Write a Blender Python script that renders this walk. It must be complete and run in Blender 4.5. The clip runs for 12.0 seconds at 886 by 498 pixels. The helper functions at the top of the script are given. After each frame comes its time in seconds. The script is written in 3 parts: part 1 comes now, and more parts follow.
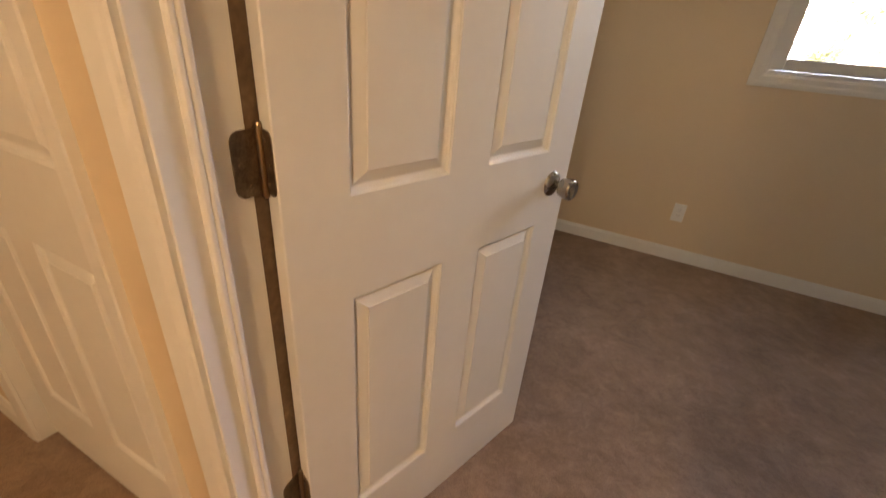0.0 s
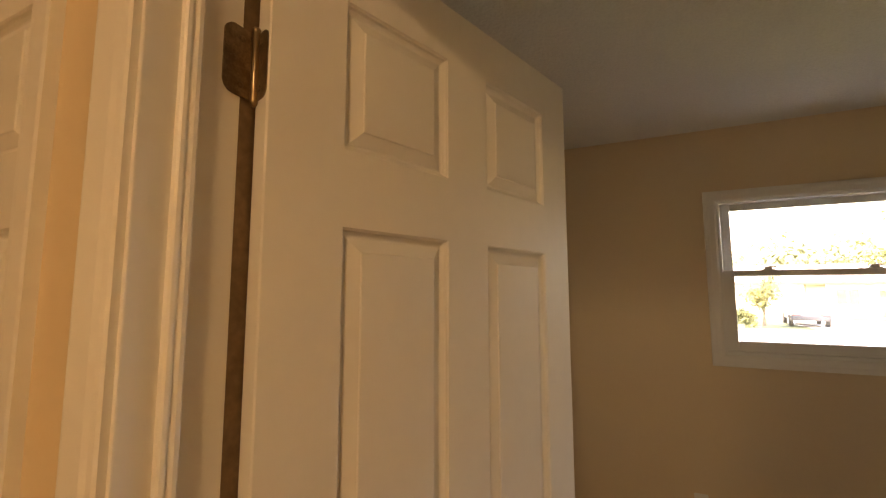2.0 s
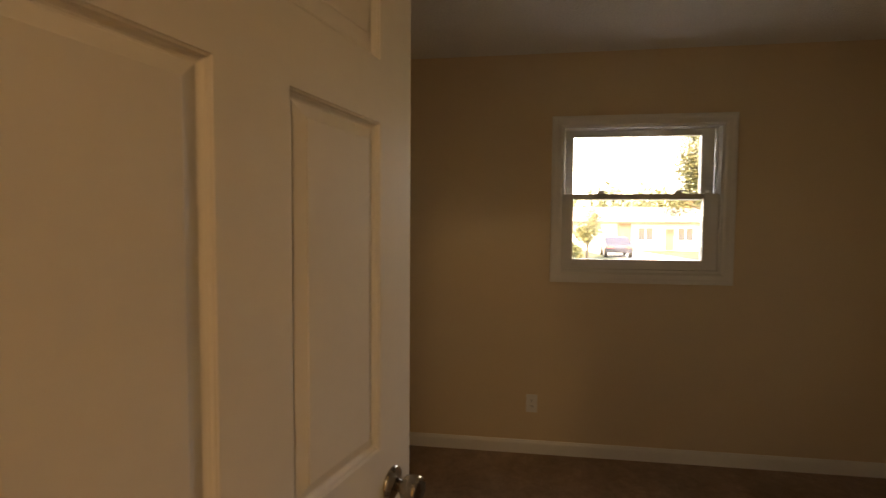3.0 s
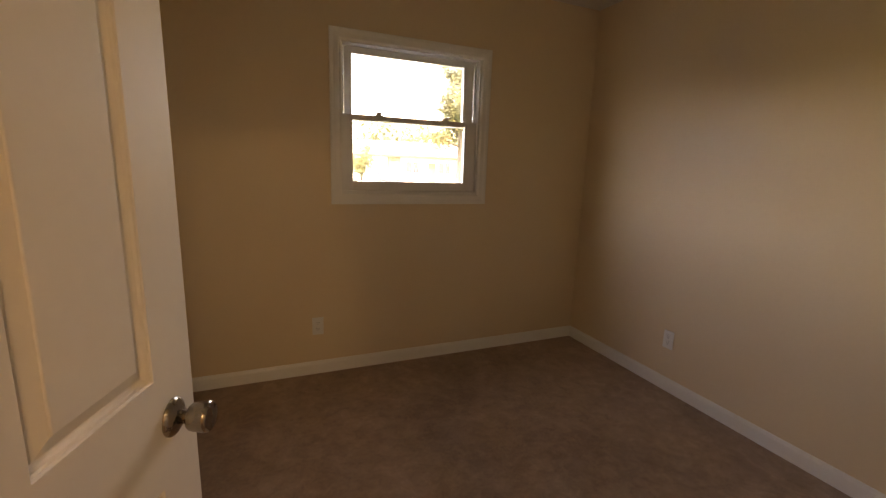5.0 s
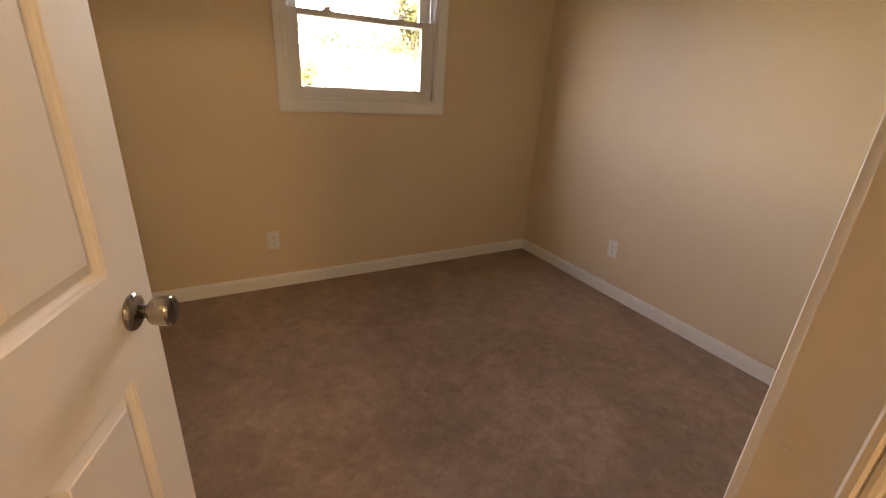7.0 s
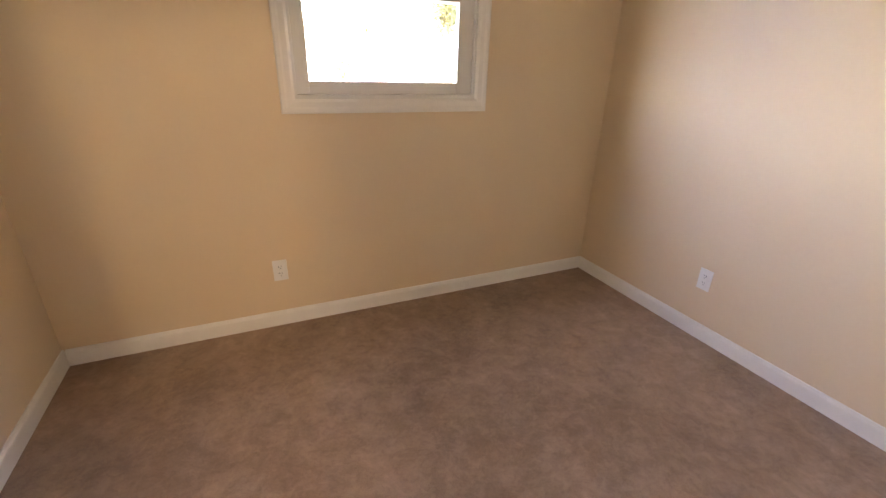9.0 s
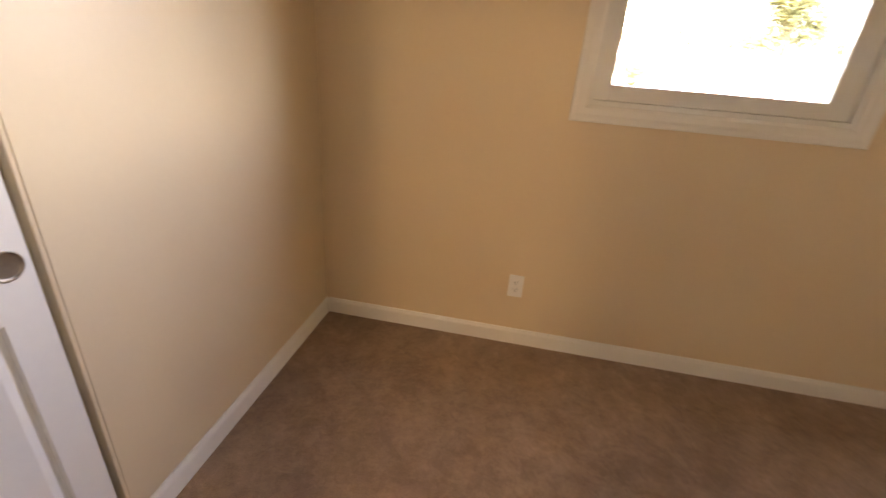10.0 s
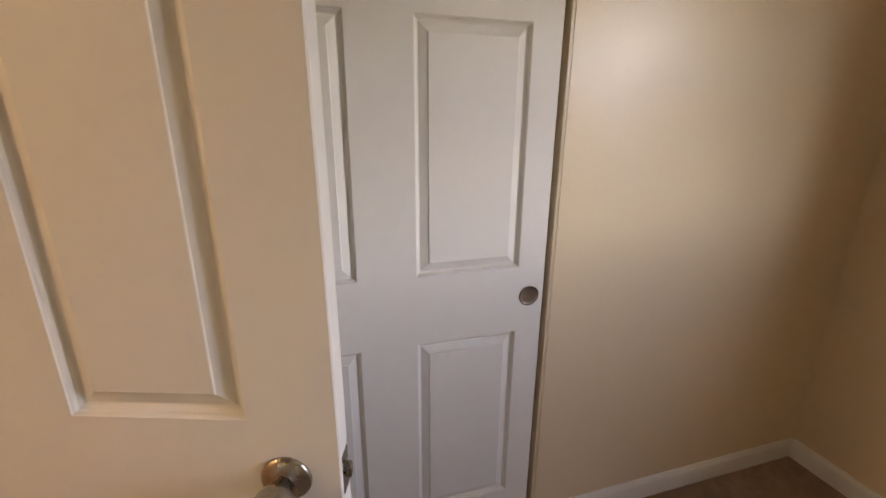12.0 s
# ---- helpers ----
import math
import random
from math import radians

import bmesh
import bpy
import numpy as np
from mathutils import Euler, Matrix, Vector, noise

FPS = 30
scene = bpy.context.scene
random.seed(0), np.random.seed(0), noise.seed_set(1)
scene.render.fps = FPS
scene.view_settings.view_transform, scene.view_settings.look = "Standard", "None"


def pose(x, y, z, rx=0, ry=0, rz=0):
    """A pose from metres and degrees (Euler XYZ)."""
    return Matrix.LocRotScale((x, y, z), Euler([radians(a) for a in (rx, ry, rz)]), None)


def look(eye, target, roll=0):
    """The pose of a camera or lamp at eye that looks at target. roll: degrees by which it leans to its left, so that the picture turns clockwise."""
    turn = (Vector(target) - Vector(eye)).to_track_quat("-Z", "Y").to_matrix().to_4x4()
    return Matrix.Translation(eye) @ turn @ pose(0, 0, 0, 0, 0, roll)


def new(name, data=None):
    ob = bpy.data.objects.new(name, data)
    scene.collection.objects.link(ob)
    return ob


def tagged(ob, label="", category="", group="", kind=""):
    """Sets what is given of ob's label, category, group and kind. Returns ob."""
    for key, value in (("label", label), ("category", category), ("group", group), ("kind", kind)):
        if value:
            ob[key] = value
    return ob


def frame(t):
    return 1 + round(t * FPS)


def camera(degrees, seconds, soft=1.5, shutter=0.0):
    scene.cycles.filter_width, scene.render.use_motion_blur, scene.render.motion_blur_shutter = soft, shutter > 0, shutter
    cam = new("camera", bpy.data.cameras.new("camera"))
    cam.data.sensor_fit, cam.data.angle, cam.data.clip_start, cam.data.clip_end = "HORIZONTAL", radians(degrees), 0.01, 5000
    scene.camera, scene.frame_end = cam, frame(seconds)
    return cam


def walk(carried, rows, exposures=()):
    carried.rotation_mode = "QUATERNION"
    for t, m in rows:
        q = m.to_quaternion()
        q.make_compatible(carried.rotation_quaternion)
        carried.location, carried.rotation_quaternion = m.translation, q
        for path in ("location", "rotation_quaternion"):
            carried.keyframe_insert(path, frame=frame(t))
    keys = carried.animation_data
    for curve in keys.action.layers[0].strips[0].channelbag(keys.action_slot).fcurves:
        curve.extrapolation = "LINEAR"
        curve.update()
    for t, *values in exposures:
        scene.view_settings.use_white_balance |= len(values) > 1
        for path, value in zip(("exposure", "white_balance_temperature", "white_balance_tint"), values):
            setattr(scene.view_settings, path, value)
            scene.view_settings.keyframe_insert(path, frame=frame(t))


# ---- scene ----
cam = camera(92.5, 12.0, soft=1.3, shutter=0.2)
PATH = [
    (0.0, 0.741, -2.938, 1.242, 27.81, -27.51, -4.38),
    (0.5, 0.756, -2.930, 1.322, 25.04, -13.66, -1.66),
    (1.0, 0.738, -2.925, 1.429, 23.89, -3.74, -1.40),
    (1.5, 0.731, -2.921, 1.483, 23.92, 1.89, -0.37),
    (2.0, 0.715, -2.918, 1.515, 25.08, 5.86, 0.05),
    (2.5, 0.690, -2.832, 1.475, 20.98, 2.03, 0.15),
    (2.7, 0.695, -2.755, 1.440, 15.94, -1.16, 1.51),
    (3.0, 0.723, -2.690, 1.414, 7.00, -2.59, -0.40),
    (3.5, 0.719, -2.634, 1.378, -1.95, -6.39, -3.05),
    (5.5, 0.682, -2.672, 1.345, -24.79, -13.14, -1.79),
    (6.0, 0.694, -2.676, 1.347, -24.33, -16.59, -2.23),
    (6.5, 0.663, -2.684, 1.325, -27.19, -19.33, -2.45),
    (7.0, 0.673, -2.682, 1.305, -28.24, -21.49, -3.25),
    (9.0, 0.909, -2.149, 1.307, -23.97, -23.06, -1.48),
    (9.5, 0.905, -1.984, 1.298, -12.14, -23.72, -3.27),
    (9.7, 0.918, -1.889, 1.308, -3.49, -24.60, -3.53),
    (10.0, 0.888, -1.820, 1.286, 10.88, -24.32, -4.28),
    (10.3, 0.919, -1.738, 1.303, 25.13, -25.31, -2.93),
    (10.5, 0.953, -1.753, 1.303, 31.18, -24.49, -1.36),
    (11.0, 0.988, -1.831, 1.329, 44.08, -23.58, -3.82),
    (11.5, 0.999, -1.831, 1.333, 62.29, -20.47, -0.90),
    (12.0, 0.994, -1.835, 1.353, 73.50, -17.02, -0.34),
]
EXPOSURE = [
    (0.0, 5.99, 8700, 32),
    (0.5, 5.83, 9200, 33),
    (1.0, 5.78, 10300, 33),
    (1.5, 5.53, 11550, 33),
    (2.0, 5.33, 12600, 34),
    (2.5, 4.93, 13500, 35),
    (3.0, 4.63, 14200, 35),
    (3.5, 4.55, 14200, 37),
    (5.5, 5.34, 12850, 38),
    (6.0, 5.44, 12650, 38),
    (7.0, 5.99, 12050, 37),
    (9.0, 6.88, 8900, 36),
    (10.0, 6.61, 10700, 37),
    (10.5, 6.53, 10900, 37),
    (11.0, 6.47, 10900, 37),
    (11.5, 6.17, 10350, 36),
    (12.0, 5.87, 10250, 36),
]
walk(cam, [(t, pose(x, y, z, 90 + pitch, roll, yaw)) for t, x, y, z, yaw, pitch, roll in PATH], EXPOSURE)

# ---- sky, sun and hall fill strength ----
world = bpy.data.worlds.new("sky")
scene.world = world
world.use_nodes = True
_n = world.node_tree.nodes
_sky = _n.new("ShaderNodeTexSky")
_sky.sky_type = "NISHITA"
_sky.sun_disc = False
_sky.dust_density = 0.0
_sky.sun_elevation = radians(60)
_sky.sun_rotation = radians(215)
world.node_tree.links.new(_sky.outputs["Color"], _n["Background"].inputs["Color"])
_n["Background"].inputs["Strength"].default_value = 0.15
sun = new("sun", bpy.data.lights.new("sun", "SUN"))
sun.data.energy = 1.6
sun.data.angle = radians(0.5)
sun.data.color = (1.0, 0.95, 0.87)
sun.matrix_world = look((-23, -33, 69.7), (0, 0, 0))
HALL_FILL = 1.8
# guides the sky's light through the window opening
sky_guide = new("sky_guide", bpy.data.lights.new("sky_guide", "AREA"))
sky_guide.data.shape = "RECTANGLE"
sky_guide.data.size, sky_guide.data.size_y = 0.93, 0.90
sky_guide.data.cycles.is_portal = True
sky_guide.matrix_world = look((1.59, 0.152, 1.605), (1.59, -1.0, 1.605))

# ---- plan ----
XE = 2.986                    # east wall
YS, YH = -2.570, -2.682       # south wall: room face, hall face
XL, XR = 0.275, 1.068         # doorway between the jambs
HEAD = 2.055
CEIL = 2.49
C0, C1 = -2.142, -1.212       # wardrobe opening in the west wall
WX0, WX1, WZ0, WZ1 = 1.125, 2.055, 1.158, 2.052   # window opening
HALL_S, HALL_W, HALL_E = -4.90, -1.80, 2.60
HD0, HD1 = -0.712, 0.052      # hall cupboard doorway
GROUND = -0.45

# ---- materials ----
def mat(name, color, rough=0.5, metal=0.0, spec=0.5):
    m = bpy.data.materials.new(name)
    m.use_nodes = True
    b = m.node_tree.nodes["Principled BSDF"]
    b.inputs["Base Color"].default_value = (*color, 1)
    b.inputs["Roughness"].default_value = rough
    b.inputs["Metallic"].default_value = metal
    b.inputs["Specular IOR Level"].default_value = spec
    return m


def vary(m, color_a, color_b, scale, detail=4.0, low=0.35, high=0.65, fine=None, bump=0.0, bump_scale=200.0, distance=0.001, rough=None):
    """Two-scale colour variation and a fine bump, in object space."""
    t = m.node_tree
    b = t.nodes["Principled BSDF"]
    co = t.nodes.new("ShaderNodeTexCoord")
    no = t.nodes.new("ShaderNodeTexNoise")
    no.inputs["Scale"].default_value, no.inputs["Detail"].default_value = scale, detail
    t.links.new(co.outputs["Object"], no.inputs["Vector"])
    ramp = t.nodes.new("ShaderNodeValToRGB")
    ramp.color_ramp.elements[0].position, ramp.color_ramp.elements[1].position = low, high
    ramp.color_ramp.elements[0].color, ramp.color_ramp.elements[1].color = (*color_a, 1), (*color_b, 1)
    t.links.new(no.outputs["Fac"], ramp.inputs["Fac"])
    last = ramp.outputs["Color"]
    if fine:
        n2 = t.nodes.new("ShaderNodeTexNoise")
        n2.inputs["Scale"].default_value, n2.inputs["Detail"].default_value = fine[0], 3.0
        t.links.new(co.outputs["Object"], n2.inputs["Vector"])
        r2 = t.nodes.new("ShaderNodeValToRGB")
        r2.color_ramp.elements[0].position, r2.color_ramp.elements[1].position = 0.3, 0.7
        r2.color_ramp.elements[0].color = (1 - fine[1], 1 - fine[1], 1 - fine[1], 1)
        r2.color_ramp.elements[1].color = (1, 1, 1, 1)
        t.links.new(n2.outputs["Fac"], r2.inputs["Fac"])
        mx = t.nodes.new("ShaderNodeMixRGB")
        mx.blend_type = "MULTIPLY"
        mx.inputs["Fac"].default_value = 1.0
        t.links.new(last, mx.inputs["Color1"])
        t.links.new(r2.outputs["Color"], mx.inputs["Color2"])
        last = mx.outputs["Color"]
    t.links.new(last, b.inputs["Base Color"])
    if rough:
        mr = t.nodes.new("ShaderNodeMapRange")
        mr.inputs["To Min"].default_value, mr.inputs["To Max"].default_value = rough
        t.links.new(no.outputs["Fac"], mr.inputs["Value"])
        t.links.new(mr.outputs["Result"], b.inputs["Roughness"])
    if bump:
        n3 = t.nodes.new("ShaderNodeTexNoise")
        n3.inputs["Scale"].default_value, n3.inputs["Detail"].default_value = bump_scale, 4.0
        t.links.new(co.outputs["Object"], n3.inputs["Vector"])
        bu = t.nodes.new("ShaderNodeBump")
        bu.inputs["Strength"].default_value, bu.inputs["Distance"].default_value = bump, distance
        t.links.new(n3.outputs["Fac"], bu.inputs["Height"])
        t.links.new(bu.outputs["Normal"], b.inputs["Normal"])
    return m


wall_paint = vary(mat("cream satin wall paint", (.74, .63, .47), .3), (.765, .596, .400), (.785, .619, .420), 1.7, fine=(60, .015),
                  bump=.25, bump_scale=260, distance=.0002, rough=(.37, .43))
wall_paint.node_tree.nodes["Principled BSDF"].inputs["Specular IOR Level"].default_value = .62
ceiling_paint = vary(mat("stippled ceiling paint", (.74, .72, .68), .9), (.78, .765, .72), (.83, .815, .77), 2.2, fine=(90, .08),
                     bump=.9, bump_scale=75, distance=.006)
trim_paint = vary(mat("white trim paint", (.80, .77, .70), .35), (.83, .80, .74), (.86, .835, .775), 3.0, fine=(40, .02),
                  bump=.12, bump_scale=120, distance=.0004, rough=(.28, .42))
door_paint = vary(mat("white door paint", (.80, .77, .71), .38), (.79, .76, .695), (.82, .79, .73), 2.2, fine=(30, .02),
                  bump=.15, bump_scale=160, distance=.0004, rough=(.47, .58))
vinyl = vary(mat("white window vinyl", (.78, .77, .73), .4), (.77, .76, .71), (.80, .79, .75), 4.0, rough=(.32, .46))
plastic = mat("white outlet plastic", (.82, .80, .76), .3)
dark_slot = mat("dark slot", (.03, .03, .03), .6)
bronze = vary(mat("worn bronze hinge metal", (.16, .11, .07), .42, .9), (.20, .14, .088), (.32, .23, .15), 60, fine=(300, .3), rough=(.3, .55))
brass_pin = mat("worn hinge pin", (.30, .22, .14), .3, 1.0)
nickel = vary(mat("satin nickel", (.42, .38, .33), .28, 1.0), (.37, .335, .29), (.46, .42, .365), 30, fine=(250, .1), rough=(.2, .34))
pull_metal = vary(mat("brushed pull metal", (.40, .36, .31), .34, 1.0), (.36, .32, .27), (.45, .40, .34), 40, rough=(.28, .42))
# dark brown that carries the shade of narrow gaps
shadow_gap = vary(mat("dark gap brown", (.10, .058, .03), .8), (.17, .105, .058), (.25, .16, .092), 12, fine=(80, .3))


def carpet_material():
    m = mat("brown cut-pile carpet", (.21, .15, .11), .97, 0, .1)
    t = m.node_tree
    b = t.nodes["Principled BSDF"]
    co = t.nodes.new("ShaderNodeTexCoord")

    def tex(scale, detail, distort=0.0):
        n = t.nodes.new("ShaderNodeTexNoise")
        n.inputs["Scale"].default_value, n.inputs["Detail"].default_value, n.inputs["Distortion"].default_value = scale, detail, distort
        t.links.new(co.outputs["Object"], n.inputs["Vector"])
        return n

    def ramp(n, lo, hi, a, c):
        r = t.nodes.new("ShaderNodeValToRGB")
        r.color_ramp.elements[0].position, r.color_ramp.elements[1].position = lo, hi
        r.color_ramp.elements[0].color, r.color_ramp.elements[1].color = (*a, 1), (*c, 1)
        t.links.new(n.outputs["Fac"], r.inputs["Fac"])
        return r

    def mul(a, c):
        x = t.nodes.new("ShaderNodeMixRGB")
        x.blend_type = "MULTIPLY"
        x.inputs["Fac"].default_value = 1.0
        t.links.new(a.outputs["Color"], x.inputs["Color1"])
        t.links.new(c.outputs["Color"], x.inputs["Color2"])
        return x

    nap = ramp(tex(2.1, 5.0, .6), .36, .66, (.330, .218, .148), (.440, .298, .208))
    tuft = ramp(tex(330, 3.0), .34, .66, (.74, .73, .72), (1.09, 1.08, 1.07))
    marks = ramp(tex(13, 7.0, .6), .34, .68, (.84, .83, .82), (1.10, 1.10, 1.10))
    flecks = ramp(tex(46, 5.0, .8), .36, .70, (.90, .895, .89), (1.10, 1.10, 1.10))
    t.links.new(mul(mul(mul(nap, tuft), marks), flecks).outputs["Color"], b.inputs["Base Color"])
    bu = t.nodes.new("ShaderNodeBump")
    bu.inputs["Strength"].default_value, bu.inputs["Distance"].default_value = .7, .003
    t.links.new(tex(340, 3.0).outputs["Fac"], bu.inputs["Height"])
    bu2 = t.nodes.new("ShaderNodeBump")
    bu2.inputs["Strength"].default_value, bu2.inputs["Distance"].default_value = .5, .010
    t.links.new(tex(11, 3.0, .5).outputs["Fac"], bu2.inputs["Height"])
    t.links.new(bu.outputs["Normal"], bu2.inputs["Normal"])
    t.links.new(bu2.outputs["Normal"], b.inputs["Normal"])
    b.inputs["Sheen Weight"].default_value = .25
    b.inputs["Sheen Roughness"].default_value = .5
    return m


carpet = carpet_material()


def glass_material():
    m = bpy.data.materials.new("window glass")
    m.use_nodes = True
    t = m.node_tree
    t.nodes.remove(t.nodes["Principled BSDF"])
    tr = t.nodes.new("ShaderNodeBsdfTransparent")
    tr.inputs["Color"].default_value = (.95, .97, .96, 1)
    gl = t.nodes.new("ShaderNodeBsdfGlossy")
    gl.inputs["Roughness"].default_value = .02
    fr = t.nodes.new("ShaderNodeFresnel")
    fr.inputs["IOR"].default_value = 1.45
    mx = t.nodes.new("ShaderNodeMixShader")
    t.links.new(fr.outputs["Fac"], mx.inputs["Fac"])
    t.links.new(tr.outputs["BSDF"], mx.inputs[1])
    t.links.new(gl.outputs["BSDF"], mx.inputs[2])
    t.links.new(mx.outputs["Shader"], t.nodes["Material Output"].inputs["Surface"])
    return m


glass = glass_material()


def glow(name, color, strength):
    m = mat(name, (.9, .88, .84), .4)
    b = m.node_tree.nodes["Principled BSDF"]
    b.inputs["Emission Color"].default_value = (*color, 1)
    b.inputs["Emission Strength"].default_value = strength
    return m


# glow of the dome added to light the hall and the door
fill_glass = glow("glowing opal fill glass", (1.0, .94, .70), HALL_FILL)
grass = vary(mat("lawn", (.09, .13, .04), .9), (.034, .055, .016), (.066, .084, .027), .6, fine=(30, .4), bump=.6, bump_scale=40, distance=.03)
asphalt = vary(mat("grey road asphalt", (.06, .06, .06), .9), (.10, .10, .098), (.15, .147, .14), .8, fine=(60, .3))
concrete = vary(mat("pale driveway concrete", (.42, .40, .37), .85), (.36, .35, .32), (.46, .44, .40), .7, fine=(30, .15))
siding = vary(mat("pale house siding", (.62, .58, .50), .7), (.58, .54, .46), (.66, .62, .54), .5, fine=(8, .08))
shingle = vary(mat("grey roof shingles", (.22, .20, .19), .9), (.17, .155, .145), (.27, .25, .23), 2.0, fine=(14, .3))
brick_red = vary(mat("brown porch brick", (.26, .13, .08), .85), (.2, .1, .06), (.32, .17, .1), 3.0, fine=(30, .2))
far_glass = mat("dark far window glass", (.04, .05, .06), .08)
bark = vary(mat("grey-brown bark", (.12, .09, .06), .95), (.08, .06, .04), (.17, .13, .09), 6.0, fine=(40, .4))
leaf_green = vary(mat("yellow-green leaves", (.12, .14, .03), .7), (.05, .062, .016), (.12, .12, .036), 1.2, fine=(10, .3))
far_leaves = vary(mat("pale far foliage", (.13, .14, .05), .8), (.15, .16, .085), (.21, .215, .12), .4, fine=(3, .1))
car_paint = mat("dark grey-blue car paint", (.045, .05, .065), .25, .3)
rubber = mat("tyre rubber", (.02, .02, .02), .8)
chrome = mat("wheel alloy", (.5, .5, .5), .3, 1.0)
lamp_lens = mat("car lamp lens", (.5, .1, .08), .15)

# ---- mesh helpers ----
def mesh_object(name, bm, material, parent=None, smooth=False):
    me = bpy.data.meshes.new(name)
    bmesh.ops.recalc_face_normals(bm, faces=bm.faces)
    bm.to_mesh(me)
    bm.free()
    me.materials.append(material)
    if smooth:
        me.polygons.foreach_set("use_smooth", [True] * len(me.polygons))
    ob = new(name, me)
    ob.parent = parent
    return ob


def part(name, bm, material, parent, label="", smooth=False):
    ob = mesh_object(name, bm, material, parent, smooth)
    return tagged(ob, label) if label else ob


def thing(name, label, category, m=None, kind="", group=""):
    ob = new(name)
    ob.matrix_basis = m if m is not None else Matrix()
    return tagged(ob, label, category, group, kind)


def add_box(bm, x0, y0, z0, x1, y1, z1, bevel=0.0):
    vs = [bm.verts.new(p) for p in ((x0, y0, z0), (x1, y0, z0), (x1, y1, z0), (x0, y1, z0), (x0, y0, z1), (x1, y0, z1), (x1, y1, z1), (x0, y1, z1))]
    fs = [bm.faces.new([vs[i] for i in q]) for q in ((3, 2, 1, 0), (4, 5, 6, 7), (0, 1, 5, 4), (1, 2, 6, 5), (2, 3, 7, 6), (3, 0, 4, 7))]
    if bevel:
        es = list({e for f in fs for e in f.edges})
        bmesh.ops.bevel(bm, geom=es, offset=bevel, segments=2, affect="EDGES", profile=.6)


def boxes(*rows, bevel=0.0):
    bm = bmesh.new()
    for r in rows:
        add_box(bm, *r, bevel=bevel)
    return bm


def extrude_profile(profile, p0, p1, side):
    """A moulding: profile points (out, up) swept from p0 to p1; side is the way out of the wall."""
    bm = bmesh.new()
    p0, p1, side = Vector(p0), Vector(p1), Vector(side)
    up = (p1 - p0).cross(side).normalized()
    if abs(up.z) > .5 and up.z < 0:
        up = -up
    a = [bm.verts.new(p0 + side * o + up * u) for o, u in profile]
    b = [bm.verts.new(p1 + side * o + up * u) for o, u in profile]
    n = len(a)
    for i in range(n):
        bm.faces.new((a[i], a[(i + 1) % n], b[(i + 1) % n], b[i]))
    bm.faces.new(a)
    bm.faces.new(b[::-1])
    return bm


def lathe(profile, steps=28, squash=None):
    """Points (radius, height) turned round z."""
    bm = bmesh.new()
    rings = []
    for r, z in profile:
        rings.append([bm.verts.new((max(r, 1e-5) * math.cos(2 * math.pi * k / steps), max(r, 1e-5) * math.sin(2 * math.pi * k / steps), z)) for k in range(steps)])
    for a, b in zip(rings, rings[1:]):
        for k in range(steps):
            bm.faces.new((a[k], a[(k + 1) % steps], b[(k + 1) % steps], b[k]))
    bm.faces.new(rings[0][::-1])
    bm.faces.new(rings[-1])
    return bm


def turned(bm, m):
    bm.transform(m)
    return bm


def structure(name, bm, material, label, category):
    return tagged(mesh_object(name, bm, material), label, category, "", "structure")


# ---- shell ----
T = .12
structure("floor", boxes((HALL_W - T, HALL_S - T, -.12, XE + T, .15, 0)), carpet, "brown cut-pile carpet with brushed lighter patches", "carpet")
structure("ceiling", boxes((HALL_W - T, HALL_S - T, CEIL, XE + T, .15, CEIL + .12)), ceiling_paint, "off-white stippled plaster ceiling", "ceiling")
structure("wall_north", boxes((-.87, 0, 0, WX0, .15, CEIL), (WX1, 0, 0, XE + T, .15, CEIL), (WX0, 0, 0, WX1, .15, WZ0), (WX0, 0, WZ1, WX1, .15, CEIL)),
          wall_paint, "cream painted bedroom wall around the window", "wall")
structure("wall_east", boxes((XE, YS, 0, XE + T, 0, CEIL)), wall_paint, "plain cream painted wall lit by the window", "wall")
structure("wall_west", boxes((-T, C1, 0, 0, 0, CEIL), (-T, YS, 0, 0, C0, CEIL), (-T, C0, 2.06, 0, C1, CEIL)), wall_paint,
          "cream painted wall with a wardrobe opening", "wall")
structure("wall_south", boxes((HALL_W - T, YH, 0, HD0 - .018, YS, CEIL), (HD0 - .018, YH, HEAD + .018, HD1 + .018, YS, CEIL), (HD1 + .018, YH, 0, XL - .018, YS, CEIL),
                              (XL - .018, YH, HEAD + .018, XR + .018, YS, CEIL), (XR + .018, YH, 0, XE + T, YS, CEIL)), wall_paint,
          "cream painted wall with the bedroom doorway", "wall")
structure("wall_closet", boxes((-.87, YS, 0, -.75, 0, CEIL), (-.75, C1 + .10, 0, -T, C1 + .18, CEIL), (-.75, C0 - .18, 0, -T, C0 - .10, CEIL)), wall_paint,
          "plain painted walls inside the wardrobe", "wall")
structure("wall_hall_south", boxes((HALL_W - T, HALL_S - T, 0, XE + T, HALL_S, CEIL)), wall_paint, "plain cream hall wall", "wall")
structure("wall_hall_west", boxes((HALL_W - T, HALL_S, 0, HALL_W, YH, CEIL)), wall_paint, "plain cream wall at the end of the hall", "wall")
structure("wall_hall_east", boxes((HALL_E, HALL_S, 0, HALL_E + T, YH, CEIL)), wall_paint, "plain cream wall at the end of the hall", "wall")

# baseboards
BB = ((0, 0), (.013, 0), (.013, .062), (.0115, .070), (.008, .076), (.0065, .081), (.003, .084), (0, .084))


def baseboard(p0, p1, side):
    structure("baseboard", extrude_profile(BB, (*p0, 0), (*p1, 0), (*side, 0)), trim_paint, "white painted wooden baseboard along the carpet", "baseboard")


